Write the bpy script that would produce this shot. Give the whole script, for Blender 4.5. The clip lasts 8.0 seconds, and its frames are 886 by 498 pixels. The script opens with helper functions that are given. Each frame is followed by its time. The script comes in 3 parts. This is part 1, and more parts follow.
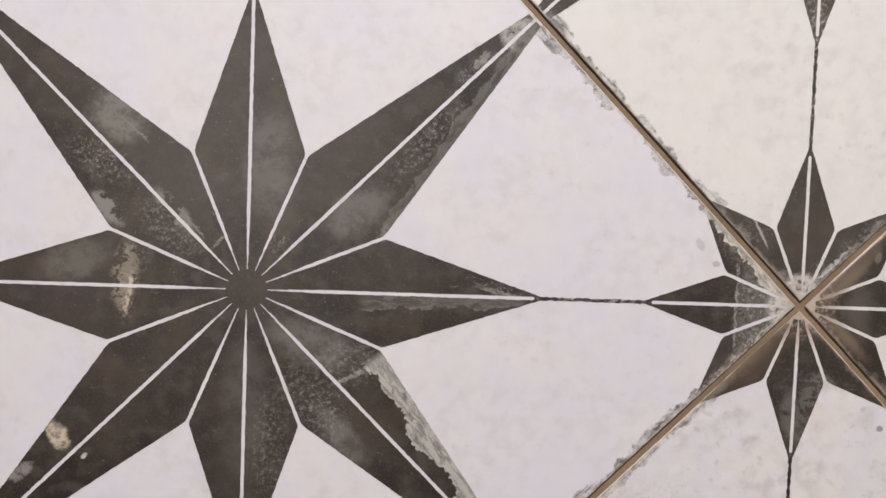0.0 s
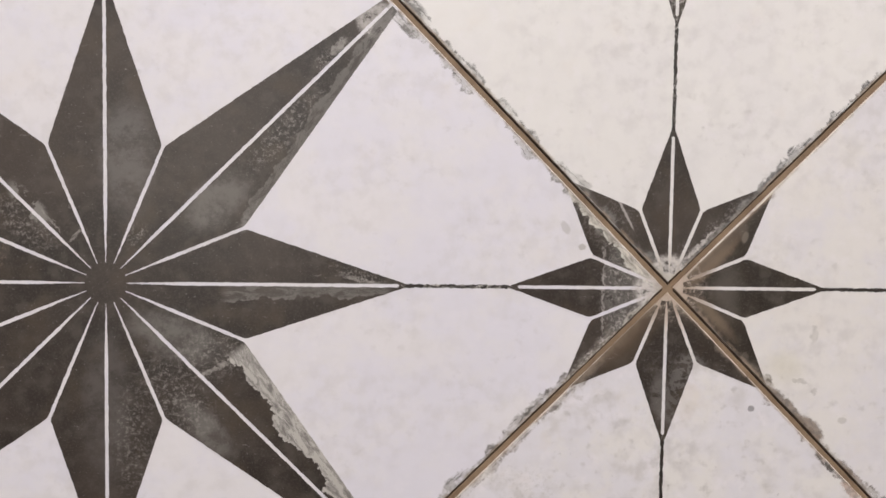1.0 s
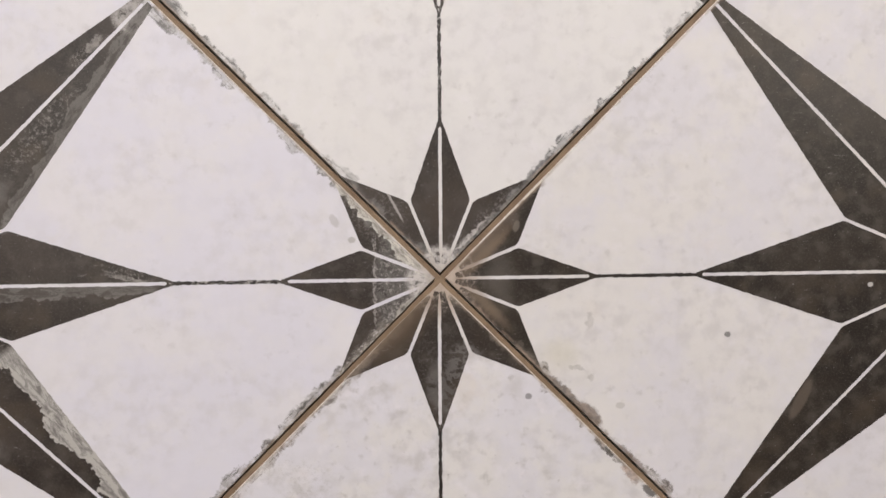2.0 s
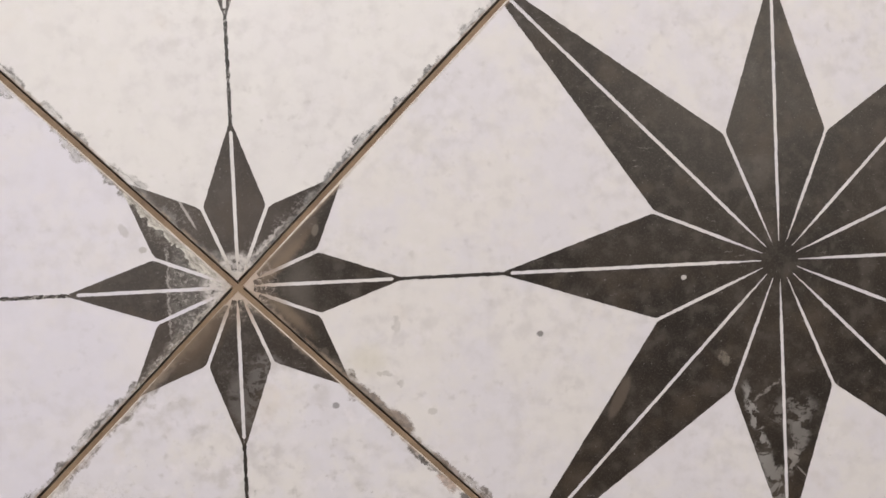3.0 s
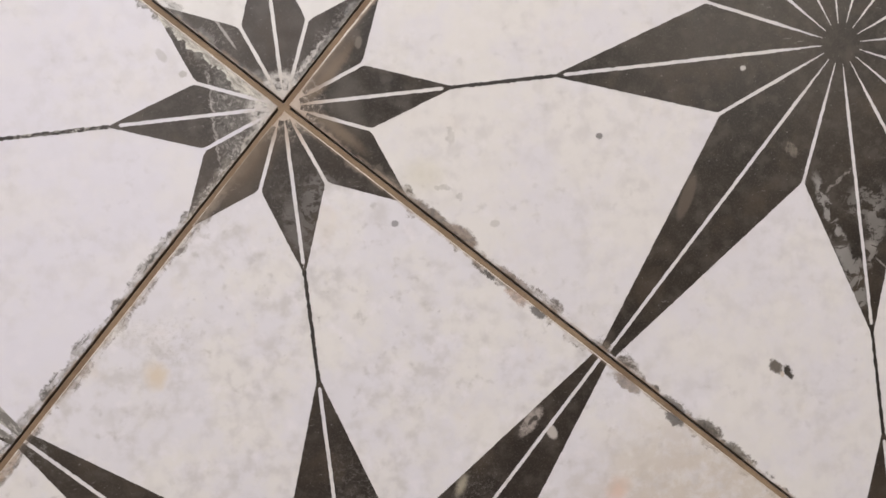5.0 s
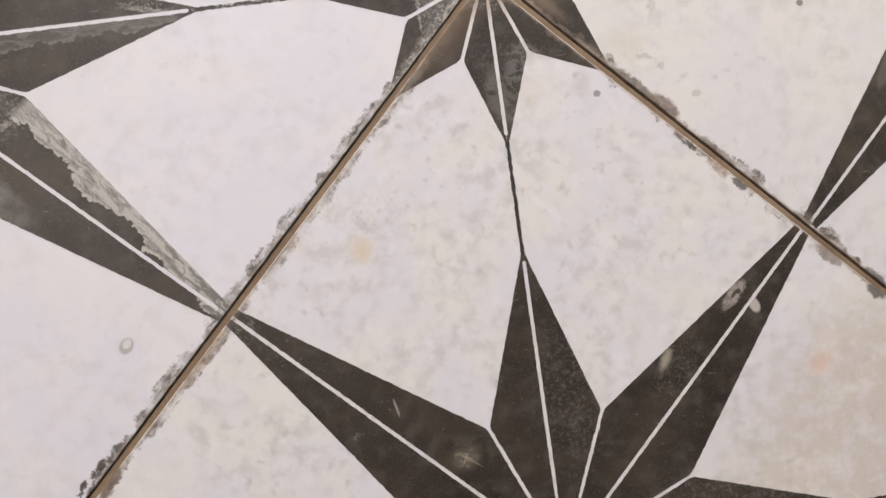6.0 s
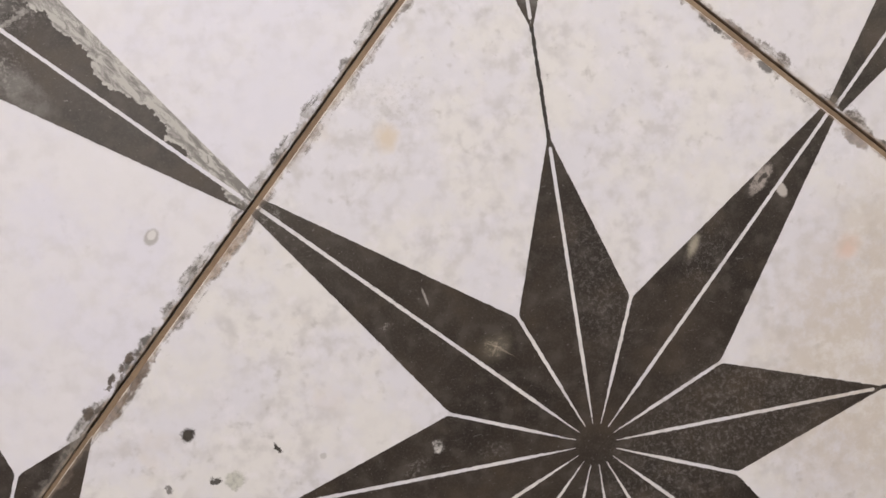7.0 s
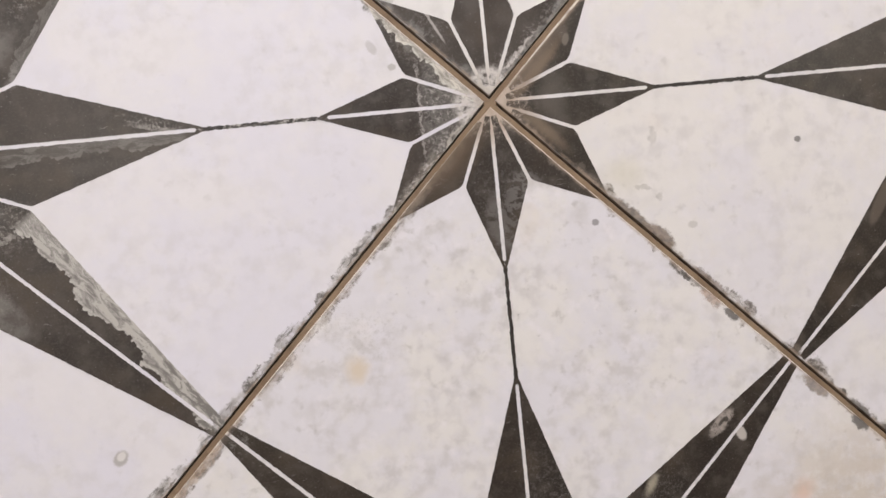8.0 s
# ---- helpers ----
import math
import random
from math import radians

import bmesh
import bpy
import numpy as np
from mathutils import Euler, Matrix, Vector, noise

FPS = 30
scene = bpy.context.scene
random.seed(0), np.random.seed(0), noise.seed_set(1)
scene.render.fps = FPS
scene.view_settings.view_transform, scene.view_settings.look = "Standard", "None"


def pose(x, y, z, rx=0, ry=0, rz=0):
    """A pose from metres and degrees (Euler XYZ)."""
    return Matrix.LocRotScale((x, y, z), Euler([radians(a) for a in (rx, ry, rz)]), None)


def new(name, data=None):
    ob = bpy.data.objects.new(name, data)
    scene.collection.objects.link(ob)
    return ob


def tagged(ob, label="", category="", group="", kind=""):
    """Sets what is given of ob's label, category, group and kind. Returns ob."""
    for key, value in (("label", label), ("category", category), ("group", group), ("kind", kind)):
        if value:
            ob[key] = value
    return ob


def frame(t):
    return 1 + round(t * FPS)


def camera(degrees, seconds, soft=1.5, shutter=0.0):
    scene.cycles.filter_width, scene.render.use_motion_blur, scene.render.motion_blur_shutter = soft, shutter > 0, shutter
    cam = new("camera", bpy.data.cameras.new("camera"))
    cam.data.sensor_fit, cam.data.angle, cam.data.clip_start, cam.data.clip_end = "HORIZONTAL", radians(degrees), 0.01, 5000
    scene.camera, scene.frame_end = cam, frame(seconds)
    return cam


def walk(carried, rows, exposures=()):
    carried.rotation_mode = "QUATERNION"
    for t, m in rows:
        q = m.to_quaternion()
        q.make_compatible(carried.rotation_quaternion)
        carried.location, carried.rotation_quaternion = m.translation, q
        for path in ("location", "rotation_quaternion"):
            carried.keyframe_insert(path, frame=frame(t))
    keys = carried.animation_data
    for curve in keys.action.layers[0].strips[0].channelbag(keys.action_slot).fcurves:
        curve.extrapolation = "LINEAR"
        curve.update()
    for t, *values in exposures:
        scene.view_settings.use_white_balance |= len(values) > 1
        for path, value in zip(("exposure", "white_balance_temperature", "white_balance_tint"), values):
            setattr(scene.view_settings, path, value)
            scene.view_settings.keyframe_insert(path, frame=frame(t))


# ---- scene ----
cam = camera(52.2, 8.0, soft=1.6)
walk(cam, [
    (0.0, pose(-0.2322, 0.0543, 0.5177, -3.23, -2.29, 2.20)),
    (0.5, pose(-0.1969, 0.0492, 0.5170, -2.96, -2.70, 1.54)),
    (1.0, pose(-0.1607, 0.0505, 0.5169, -3.36, -3.16, 0.98)),
    (1.5, pose(-0.0995, 0.0540, 0.5210, -3.72, -3.27, 0.25)),
    (2.0, pose(-0.0383, 0.0551, 0.5239, -4.12, -4.41, -0.40)),
    (2.2, pose(-0.0043, 0.0458, 0.5261, -3.34, -4.06, -0.88)),
    (3.3, pose(0.0759, 0.0271, 0.5188, -1.38, -7.07, -3.24)),
    (3.5, pose(0.0887, 0.0203, 0.5183, -1.39, -7.30, -3.90)),
    (4.0, pose(0.1068, -0.0044, 0.5166, -1.04, -7.55, -5.44)),
    (4.5, pose(0.0797, -0.0401, 0.5066, -0.66, -6.84, -6.72)),
    (5.0, pose(0.0279, -0.0707, 0.5012, -1.33, -5.80, -7.21)),
    (5.2, pose(0.0041, -0.0822, 0.4997, -1.46, -5.29, -7.32)),
    (6.3, pose(-0.1084, -0.1320, 0.4764, -2.30, -5.99, -8.80)),
    (6.5, pose(-0.1125, -0.1435, 0.4735, -2.40, -5.72, -9.19)),
    (7.0, pose(-0.1166, -0.1659, 0.4792, -3.03, -6.53, -9.41)),
    (7.5, pose(-0.1112, -0.1296, 0.4910, -2.10, -7.26, -8.38)),
    (8.0, pose(-0.0863, -0.0497, 0.4870, -2.53, -6.47, -5.89)),
], exposures=[(0.0, -0.23), (2.0, -0.24), (4.0, -0.26), (5.0, -0.20), (6.5, -0.11), (8.0, -0.11)])

# ---------------------------------------------------------------- light
world = bpy.data.worlds.new("world")
scene.world = world
world.use_nodes = True
world.node_tree.nodes["Background"].inputs["Color"].default_value = (0.75, 0.8, 0.9, 1)
world.node_tree.nodes["Background"].inputs["Strength"].default_value = 0.05

# three ceiling panels: two dim ones overhead, which give the print its sheen, and the bright one farther off, which shades the joints
LIGHTS = [((-0.75, 0.15, 2.5), 0.60, 7.0, (1.0, 0.90, 0.80)), ((1.50, 0.60, 2.5), 0.60, 10.5, (1.0, 0.89, 0.76)),
          ((-0.25, 1.75, 2.5), 0.60, 77.0, (1.0, 0.978, 0.985))]
for at, size, watts, tint in LIGHTS:
    lamp = new("panel_lamp", bpy.data.lights.new("panel_lamp", "AREA"))
    lamp.data.shape, lamp.data.size, lamp.data.size_y = "RECTANGLE", size, size
    lamp.data.energy, lamp.data.color = watts, tint
    lamp.matrix_world = pose(at[0], at[1], at[2] - 0.012)

# ---------------------------------------------------------------- sizes
TILE = 0.450                      # edge of one tile
PITCH = 0.454                     # tile and joint
HALF = PITCH / math.sqrt(2)       # tile centre to the crossing of the joints
EDGE = TILE / 2
GAP = 0.00100                     # half width of the white lines in the stars
BIG_R, BIG_A, BIG_L = 0.0842, 22.5, 0.1684
SMALL_R, SMALL_A, SMALL_L, SMALL_AXIS = 0.0489, 22.0, 0.0910, 0.0870
PRINT = 0.00015                   # thickness of the printed glaze


# ---------------------------------------------------------------- node helpers
class Nodes:
    """A small writer of node trees."""

    def __init__(self, name):
        self.mat = bpy.data.materials.new(name)
        self.mat.use_nodes = True
        self.tree = self.mat.node_tree
        self.bsdf = self.tree.nodes["Principled BSDF"]
        self.coord = self.tree.nodes.new("ShaderNodeTexCoord").outputs["Object"]

    def put(self, socket, value):
        if isinstance(value, bpy.types.NodeSocket):
            self.tree.links.new(value, socket)
        elif isinstance(value, (tuple, list)) and len(socket.default_value) == 4 and len(value) == 3:
            socket.default_value = (*value, 1)
        else:
            socket.default_value = value

    def math(self, op, a, b=0.0, clamp=False):
        n = self.tree.nodes.new("ShaderNodeMath")
        n.operation, n.use_clamp = op, clamp
        self.put(n.inputs[0], a)
        self.put(n.inputs[1], b)
        return n.outputs[0]

    def vec(self, op, a, b=(0, 0, 0)):
        n = self.tree.nodes.new("ShaderNodeVectorMath")
        n.operation = op
        self.put(n.inputs[0], a)
        if op == "SCALE":
            self.put(n.inputs[3], b)
        elif op != "LENGTH":
            self.put(n.inputs[1], b)
        return n.outputs[1] if op in ("LENGTH", "DOT_PRODUCT") else n.outputs[0]

    def noise(self, scale, detail=3.0, at=None, rough=0.55, color=False, warp=0.0):
        n = self.tree.nodes.new("ShaderNodeTexNoise")
        self.put(n.inputs["Vector"], at if at is not None else self.coord)
        n.inputs["Scale"].default_value, n.inputs["Detail"].default_value = scale, detail
        n.inputs["Roughness"].default_value, n.inputs["Distortion"].default_value = rough, warp
        return n.outputs[1] if color else n.outputs[0]

    def ramp(self, x, lo, hi, a=0.0, b=1.0, smooth=True):
        n = self.tree.nodes.new("ShaderNodeMapRange")
        n.interpolation_type = "SMOOTHSTEP" if smooth else "LINEAR"
        self.put(n.inputs["Value"], x)
        for key, v in (("From Min", lo), ("From Max", hi), ("To Min", a), ("To Max", b)):
            self.put(n.inputs[key], v)
        return n.outputs[0]

    def mix(self, fac, a, b, kind="MIX"):
        n = self.tree.nodes.new("ShaderNodeMix")
        n.data_type, n.blend_type = "RGBA", kind
        self.put(n.inputs[0], fac)
        self.put(n.inputs[6], a)
        self.put(n.inputs[7], b)
        return n.outputs[2]

    def shifted(self, offset):
        return self.vec("ADD", self.coord, offset)

    def ragged(self, scale, amount, offset=(0, 0, 0)):
        """The place on the tile, shaken by noise."""
        shake = self.noise(scale, 7.0, self.shifted(offset), 0.80, color=True)
        return self.vec("ADD", self.coord, self.vec("SCALE", self.vec("SUBTRACT", shake, (0.5, 0.5, 0.5)), amount))

    def blob(self, at, x, y, rx, ry, turn=0.0, soft=0.12):
        """1 inside an ellipse round (x, y), 0 outside."""
        n = self.tree.nodes.new("ShaderNodeMapping")
        n.vector_type = "TEXTURE"
        self.put(n.inputs["Vector"], at)
        n.inputs["Location"].default_value = (x, y, 0)
        n.inputs["Rotation"].default_value = (0, 0, radians(turn))
        n.inputs["Scale"].default_value = (rx, ry, 1)
        flat = self.vec("MULTIPLY", n.outputs[0], (1, 1, 0))
        return self.ramp(self.vec("LENGTH", flat), 1 + soft, 1 - soft)

    def voronoi(self, scale, at):
        """Distance to the nearest of many scattered points, a random value for that point, and its place."""
        n = self.tree.nodes.new("ShaderNodeTexVoronoi")
        n.voronoi_dimensions = "2D"
        self.put(n.inputs["Vector"], at)
        n.inputs["Scale"].default_value = scale
        pick = self.tree.nodes.new("ShaderNodeSeparateColor")
        self.put(pick.inputs[0], n.outputs["Color"])
        where = self.tree.nodes.new("ShaderNodeSeparateXYZ")
        self.put(where.inputs[0], n.outputs["Position"])
        return n.outputs["Distance"], pick.outputs[0], where.outputs[1]

    def along(self, x0, y0, x1, y1):
        """Metres along a line over the tile, and metres to the right of it."""
        ux, uy = x1 - x0, y1 - y0
        size = math.hypot(ux, uy)
        ux, uy = ux / size, uy / size
        rel = self.vec("SUBTRACT", self.coord, (x0, y0, 0))
        return self.vec("DOT_PRODUCT", rel, (ux, uy, 0)), self.vec("DOT_PRODUCT", rel, (uy, -ux, 0)), size

    def joined(self, x, y, z=0.0):
        n = self.tree.nodes.new("ShaderNodeCombineXYZ")
        for k, v in enumerate((x, y, z)):
            self.put(n.inputs[k], v)
        return n.outputs[0]

    def bump(self, height, strength, distance):
        n = self.tree.nodes.new("ShaderNodeBump")
        n.inputs["Strength"].default_value, n.inputs["Distance"].default_value = strength, distance
        self.put(n.inputs["Height"], height)
        self.put(self.bsdf.inputs["Normal"], n.outputs[0])


# ---------------------------------------------------------------- stains, in metres from the centre of their tile
# each: x, y, half length, half width, turn, colour, strength, raggedness ("fine", "wide" or "soft"), on: "both", "white" or "print"
GREY, PALE, DARK = (0.33, 0.31, 0.29), (0.52, 0.49, 0.47), (0.040, 0.033, 0.027)
BROWN, TAN, CREAM = (0.085, 0.062, 0.045), (0.36, 0.26, 0.18), (0.50, 0.42, 0.34)
LEFT, RIGHT, BELOW, ABOVE, PLAIN = "worn", "peeled", "stained", "faded", "plain"

STAINS = {
    LEFT: [
        (-0.0690, 0.0060, 0.0070, 0.0180, -6, (0.36, 0.32, 0.26), 0.50, "flaked", "print"),
        (-0.0790, 0.0440, 0.0120, 0.0050, -48, (0.26, 0.25, 0.235), 0.75, "flaked", "print"),
        (-0.0420, 0.0440, 0.0150, 0.0050, -45, (0.24, 0.23, 0.215), 0.70, "flaked", "print"),
        (-0.0640, 0.0880, 0.0100, 0.0007, -42, GREY, 0.60, "wide", "print"),
        (-0.0300, 0.0350, 0.0080, 0.0007, -50, GREY, 0.60, "wide", "print"),
        (-0.0160, 0.0270, 0.0060, 0.0006, 40, GREY, 0.55, "wide", "print"),
        (0.0170, 0.0270, 0.0070, 0.0050, 50, GREY, 0.55, "spray", "print"),
        (0.0380, -0.0300, 0.0240, 0.0120, -20, (0.16, 0.150, 0.140), 0.80, "cloudy", "print"),
        (0.0560, -0.0840, 0.0200, 0.0080, -50, (0.17, 0.160, 0.150), 0.70, "cloudy", "print"),
        (0.1430, 0.0030, 0.0120, 0.0014, -14, GREY, 0.70, "wide", "print"),
        (0.3130, 0.0000, 0.0140, 0.0170, 0, (0.52, 0.47, 0.42), 0.85, "spray", "white"),
        (0.3130, 0.0000, 0.0110, 0.0130, 0, (0.50, 0.45, 0.41), 0.60, "soft", "white"),
        (-0.0745, 0.0960, 0.016, 0.012, -50, (0.20, 0.185, 0.17), 0.90, "cloudy", "print"),
        (-0.083, 0.071, 0.018, 0.009, -30, GREY, 0.61, "spray", "print"),
        (-0.0675, 0.002, 0.0055, 0.020, -4, (0.34, 0.29, 0.22), 0.95, "spray", "print"),
        (-0.0450, 0.0330, 0.020, 0.008, -40, GREY, 0.54, "spray", "print"),
        (0.0120, 0.0700, 0.014, 0.030, 0, (0.13, 0.12, 0.115), 0.75, "cloudy", "print"),
        (0.0000, -0.0700, 0.012, 0.040, 0, (0.085, 0.075, 0.07), 0.90, "cloudy", "print"),
        (0.0150, -0.0900, 0.010, 0.030, 0, GREY, 0.47, "spray", "print"),
        (-0.0665, -0.004, 0.0015, 0.012, -8, CREAM, 0.9, "wide", "print"),
        (-0.0625, 0.014, 0.009, 0.006, 40, (0.20, 0.16, 0.12), 0.81, "spray", "print"),
        (-0.105, -0.0865, 0.0088, 0.0054, -62, CREAM, 0.92, "wide", "print"),
        (-0.1035, -0.0800, 0.004, 0.003, 0, DARK, 0.55, "fine", "print"),
        (-0.1256, -0.1086, 0.008, 0.004, 35, (0.26, 0.24, 0.22), 0.75, "wide", "print"),
        (-0.090, -0.0985, 0.0022, 0.0012, 50, PALE, 0.9, "fine", "print"),
        (-0.097, 0.0135, 0.018, 0.010, 20, (0.13, 0.12, 0.105), 0.90, "cloudy", "print"),
        (0.063, -0.0475, 0.014, 0.0012, 25, GREY, 0.7, "wide", "print"),
        (0.060, -0.0400, 0.018, 0.012, 0, GREY, 0.57, "spray", "print"),
        (0.0399, -0.0640, 0.024, 0.013, -50, GREY, 0.61, "spray", "print"),
        (0.1291, 0.1347, 0.0060, 0.0026, 45, GREY, 0.6, "wide", "print"),
        (0.1220, 0.1270, 0.006, 0.004, 45, GREY, 0.68, "spray", "print"),
        (0.1000, 0.0880, 0.030, 0.0060, 50, GREY, 0.54, "spray", "print"),
        (0.0830, 0.0400, 0.012, 0.0045, 50, (0.22, 0.21, 0.20), 0.7, "wide", "print"),
        (0.0616, 0.0470, 0.020, 0.011, 40, (0.15, 0.14, 0.13), 0.83, "cloudy", "print"),
        (0.1420, 0.0060, 0.016, 0.002, -16, GREY, 0.68, "spray", "print"),
        (0.1500, 0.1500, 0.010, 0.010, 0, PALE, 0.6, "wide", "print"),
        (0.2600, 0.0340, 0.0040, 0.0022, -60, GREY, 0.4, "fine", "white"),
        (0.2700, 0.0228, 0.0022, 0.0018, 0, GREY, 0.6, "fine", "white"),
        (0.1064, -0.1685, 0.0045, 0.0034, 50, GREY, 0.75, "fine", "white"),
        (0.1068, -0.1675, 0.0028, 0.0020, 50, (0.7, 0.68, 0.67), 0.7, "fine", "white"),
        (0.2955, 0.0000, 0.0115, 0.030, 0, (0.12, 0.112, 0.105), 0.75, "wide", "print"),
        (0.2955, 0.0000, 0.0115, 0.030, 0, PALE, 0.47, "spray", "print"),
        (0.2800, 0.0300, 0.040, 0.0050, -45, (0.16, 0.145, 0.13), 0.74, "spray", "print"),
        (0.2870, -0.0300, 0.034, 0.0030, 45, PALE, 0.94, "spray", "print"),
        (0.1980, 0.0000, 0.030, 0.0012, 0, PALE, 0.81, "spray", "print"),
        (0.2835, 0.0000, 0.0007, 0.026, 0, PALE, 0.5, "wide", "print"),
        (0.3150, 0.0000, 0.0125, 0.015, 0, PALE, 0.92, "wide", "print"),
        (0.0735, -0.2380, 0.0034, 0.0016, 60, BROWN, 0.95, "wide", "both"),
        (0.0712, -0.2415, 0.0018, 0.0012, 20, BROWN, 0.9, "wide", "both"),
        (0.0770, -0.2400, 0.0060, 0.0010, 54, BROWN, 0.85, "wide", "both"),
        (0.0790, -0.2330, 0.0026, 0.0013, 60, BROWN, 0.9, "wide", "both"),
        (0.0842, -0.2280, 0.0036, 0.0020, 62, BROWN, 0.95, "wide", "both"),
        (0.0885, -0.2265, 0.0018, 0.0012, 0, BROWN, 0.8, "wide", "both"),
        (0.0588, -0.2530, 0.0034, 0.0030, 60, BROWN, 0.9, "wide", "both"),
        (0.0640, -0.2520, 0.0022, 0.0014, 40, BROWN, 0.8, "wide", "both"),
    ],
    RIGHT: [
        (-0.3120, 0.0000, 0.0150, 0.0170, 0, (0.42, 0.33, 0.26), 0.85, "soft", "white"),
        (-0.2950, 0.0150, 0.0180, 0.0030, 45, (0.22, 0.16, 0.11), 0.70, "soft", "both"),
        (-0.2950, -0.0160, 0.0160, 0.0030, -45, (0.24, 0.18, 0.13), 0.55, "soft", "both"),
        (-0.0368, -0.0575, 0.0048, 0.0030, -60, (0.16, 0.14, 0.115), 0.85, "wide", "print"),
        (-0.0603, -0.0077, 0.0017, 0.0014, 0, (0.5, 0.48, 0.46), 0.95, "fine", "print"),
        (-0.1022, -0.0771, 0.013, 0.0036, 62, (0.12, 0.095, 0.075), 0.7, "fine", "print"),
        (0.0060, -0.0920, 0.0140, 0.0100, 12, (0.17, 0.16, 0.15), 0.75, "flaked", "print"),
        (0.0090, -0.1080, 0.0060, 0.0130, -8, (0.20, 0.19, 0.18), 0.75, "flaked", "print"),
        (-0.0195, -0.0930, 0.0036, 0.0190, 14, (0.27, 0.26, 0.25), 0.90, "flaked", "print"),
        (-0.0135, -0.1160, 0.0042, 0.0180, 14, (0.25, 0.24, 0.23), 0.90, "flaked", "print"),
        (-0.0075, -0.1400, 0.0064, 0.0210, 5, (0.20, 0.19, 0.18), 0.95, "flaked", "print"),
        (0.0020, -0.1230, 0.0060, 0.0080, -20, GREY, 0.55, "flaked", "print"),
        (-0.0100, -0.0780, 0.0120, 0.0008, 35, GREY, 0.50, "wide", "print"),
        (0.0105, -0.1300, 0.0050, 0.0005, -50, GREY, 0.6, "fine", "print"),
        (0.0330, -0.0840, 0.0090, 0.0012, 75, (0.14, 0.13, 0.12), 0.7, "fine", "print"),
        (-0.1480, -0.0366, 0.0019, 0.0017, 0, DARK, 0.7, "fine", "white"),
        (-0.2400, -0.0550, 0.0055, 0.0014, -8, GREY, 0.42, "wide", "white"),
        (-0.2310, -0.0610, 0.0022, 0.0020, 0, GREY, 0.42, "wide", "white"),
        (-0.2133, -0.0783, 0.0028, 0.0020, 0, GREY, 0.4, "fine", "white"),
        (-0.2320, -0.0270, 0.0022, 0.0052, -10, GREY, 0.3, "wide", "white"),
        (-0.2500, -0.0470, 0.010, 0.008, 0, (0.60, 0.57, 0.47), 0.5, "soft", "white"),
        (-0.0600, -0.1812, 0.0034, 0.0046, 30, (0.07, 0.055, 0.04), 0.92, "wide", "white"),
        (-0.0530, -0.1856, 0.0024, 0.0044, 20, DARK, 1.0, "wide", "white"),
        (-0.0566, -0.1860, 0.0012, 0.0018, 0, CREAM, 0.7, "fine", "white"),
        (0.0892, 0.0186, 0.024, 0.014, 10, (0.10, 0.088, 0.072), 0.6, "cloudy", "print"),
        (-0.0150, 0.0530, 0.014, 0.010, 30, (0.10, 0.09, 0.08), 0.5, "cloudy", "print"),
        (0.0890, 0.0400, 0.0050, 0.0040, 0, GREY, 0.4, "wide", "white"),
        (-0.2873, -0.0005, 0.0070, 0.0120, 0, (0.10, 0.088, 0.076), 0.7, "soft", "print"),
        (-0.2990, 0.0190, 0.026, 0.0055, 45, (0.16, 0.12, 0.09), 0.75, "soft", "print"),
        (-0.2770, 0.0300, 0.0018, 0.0034, -15, (0.17, 0.145, 0.12), 0.7, "fine", "print"),
        (-0.3160, 0.0000, 0.0140, 0.017, 0, (0.46, 0.39, 0.34), 0.88, "spray", "print"),
        (-0.2470, -0.0705, 0.0150, 0.0036, -45, (0.17, 0.13, 0.10), 0.85, "wide", "both"),
        (-0.2330, -0.0830, 0.0100, 0.0050, -42, (0.19, 0.145, 0.115), 0.85, "wide", "both"),
        (-0.2060, -0.1110, 0.0130, 0.0020, -45, (0.2, 0.15, 0.12), 0.7, "wide", "both"),
        (-0.1232, -0.1945, 0.0080, 0.0026, -45, (0.10, 0.085, 0.07), 0.8, "wide", "both"),
        (-0.1051, -0.2110, 0.0090, 0.0040, -45, (0.10, 0.085, 0.07), 0.85, "wide", "both"),
        (-0.0900, -0.2265, 0.0070, 0.0036, -45, (0.11, 0.095, 0.075), 0.8, "wide", "both"),
        (-0.1540, -0.1560, 0.0110, 0.0022, -45, (0.12, 0.11, 0.10), 0.6, "spray", "white"),
        (-0.1880, -0.1260, 0.0160, 0.0024, -45, GREY, 0.6, "spray", "white"),
        (-0.1200, -0.1960, 0.0120, 0.0026, -45, DARK, 0.5, "spray", "white"),
    ],
    BELOW: [
        (0.0000, 0.3120, 0.0170, 0.0150, 0, (0.44, 0.35, 0.28), 0.85, "soft", "white"),
        (-0.0220, 0.2930, 0.0200, 0.0040, 45, (0.20, 0.145, 0.10), 0.65, "soft", "both"),
        (0.0150, 0.2700, 0.0100, 0.0120, 0, (0.17, 0.16, 0.155), 0.60, "flaked", "print"),
        (0.0020, 0.2550, 0.0090, 0.0150, 10, (0.16, 0.15, 0.145), 0.50, "flaked", "print"),
        (-0.2149, 0.0474, 0.0038, 0.0034, 40, DARK, 1.0, "wide", "white"),
        (-0.1707, 0.0319, 0.0014, 0.0028, 20, DARK, 1.0, "wide", "white"),
        (-0.1955, 0.0190, 0.0046, 0.0048, 0, (0.40, 0.40, 0.34), 0.7, "wide", "white"),
        (-0.2050, 0.0207, 0.0032, 0.0016, -20, DARK, 0.95, "wide", "white"),
        (-0.2296, 0.0211, 0.0018, 0.0020, 0, DARK, 0.75, "wide", "white"),
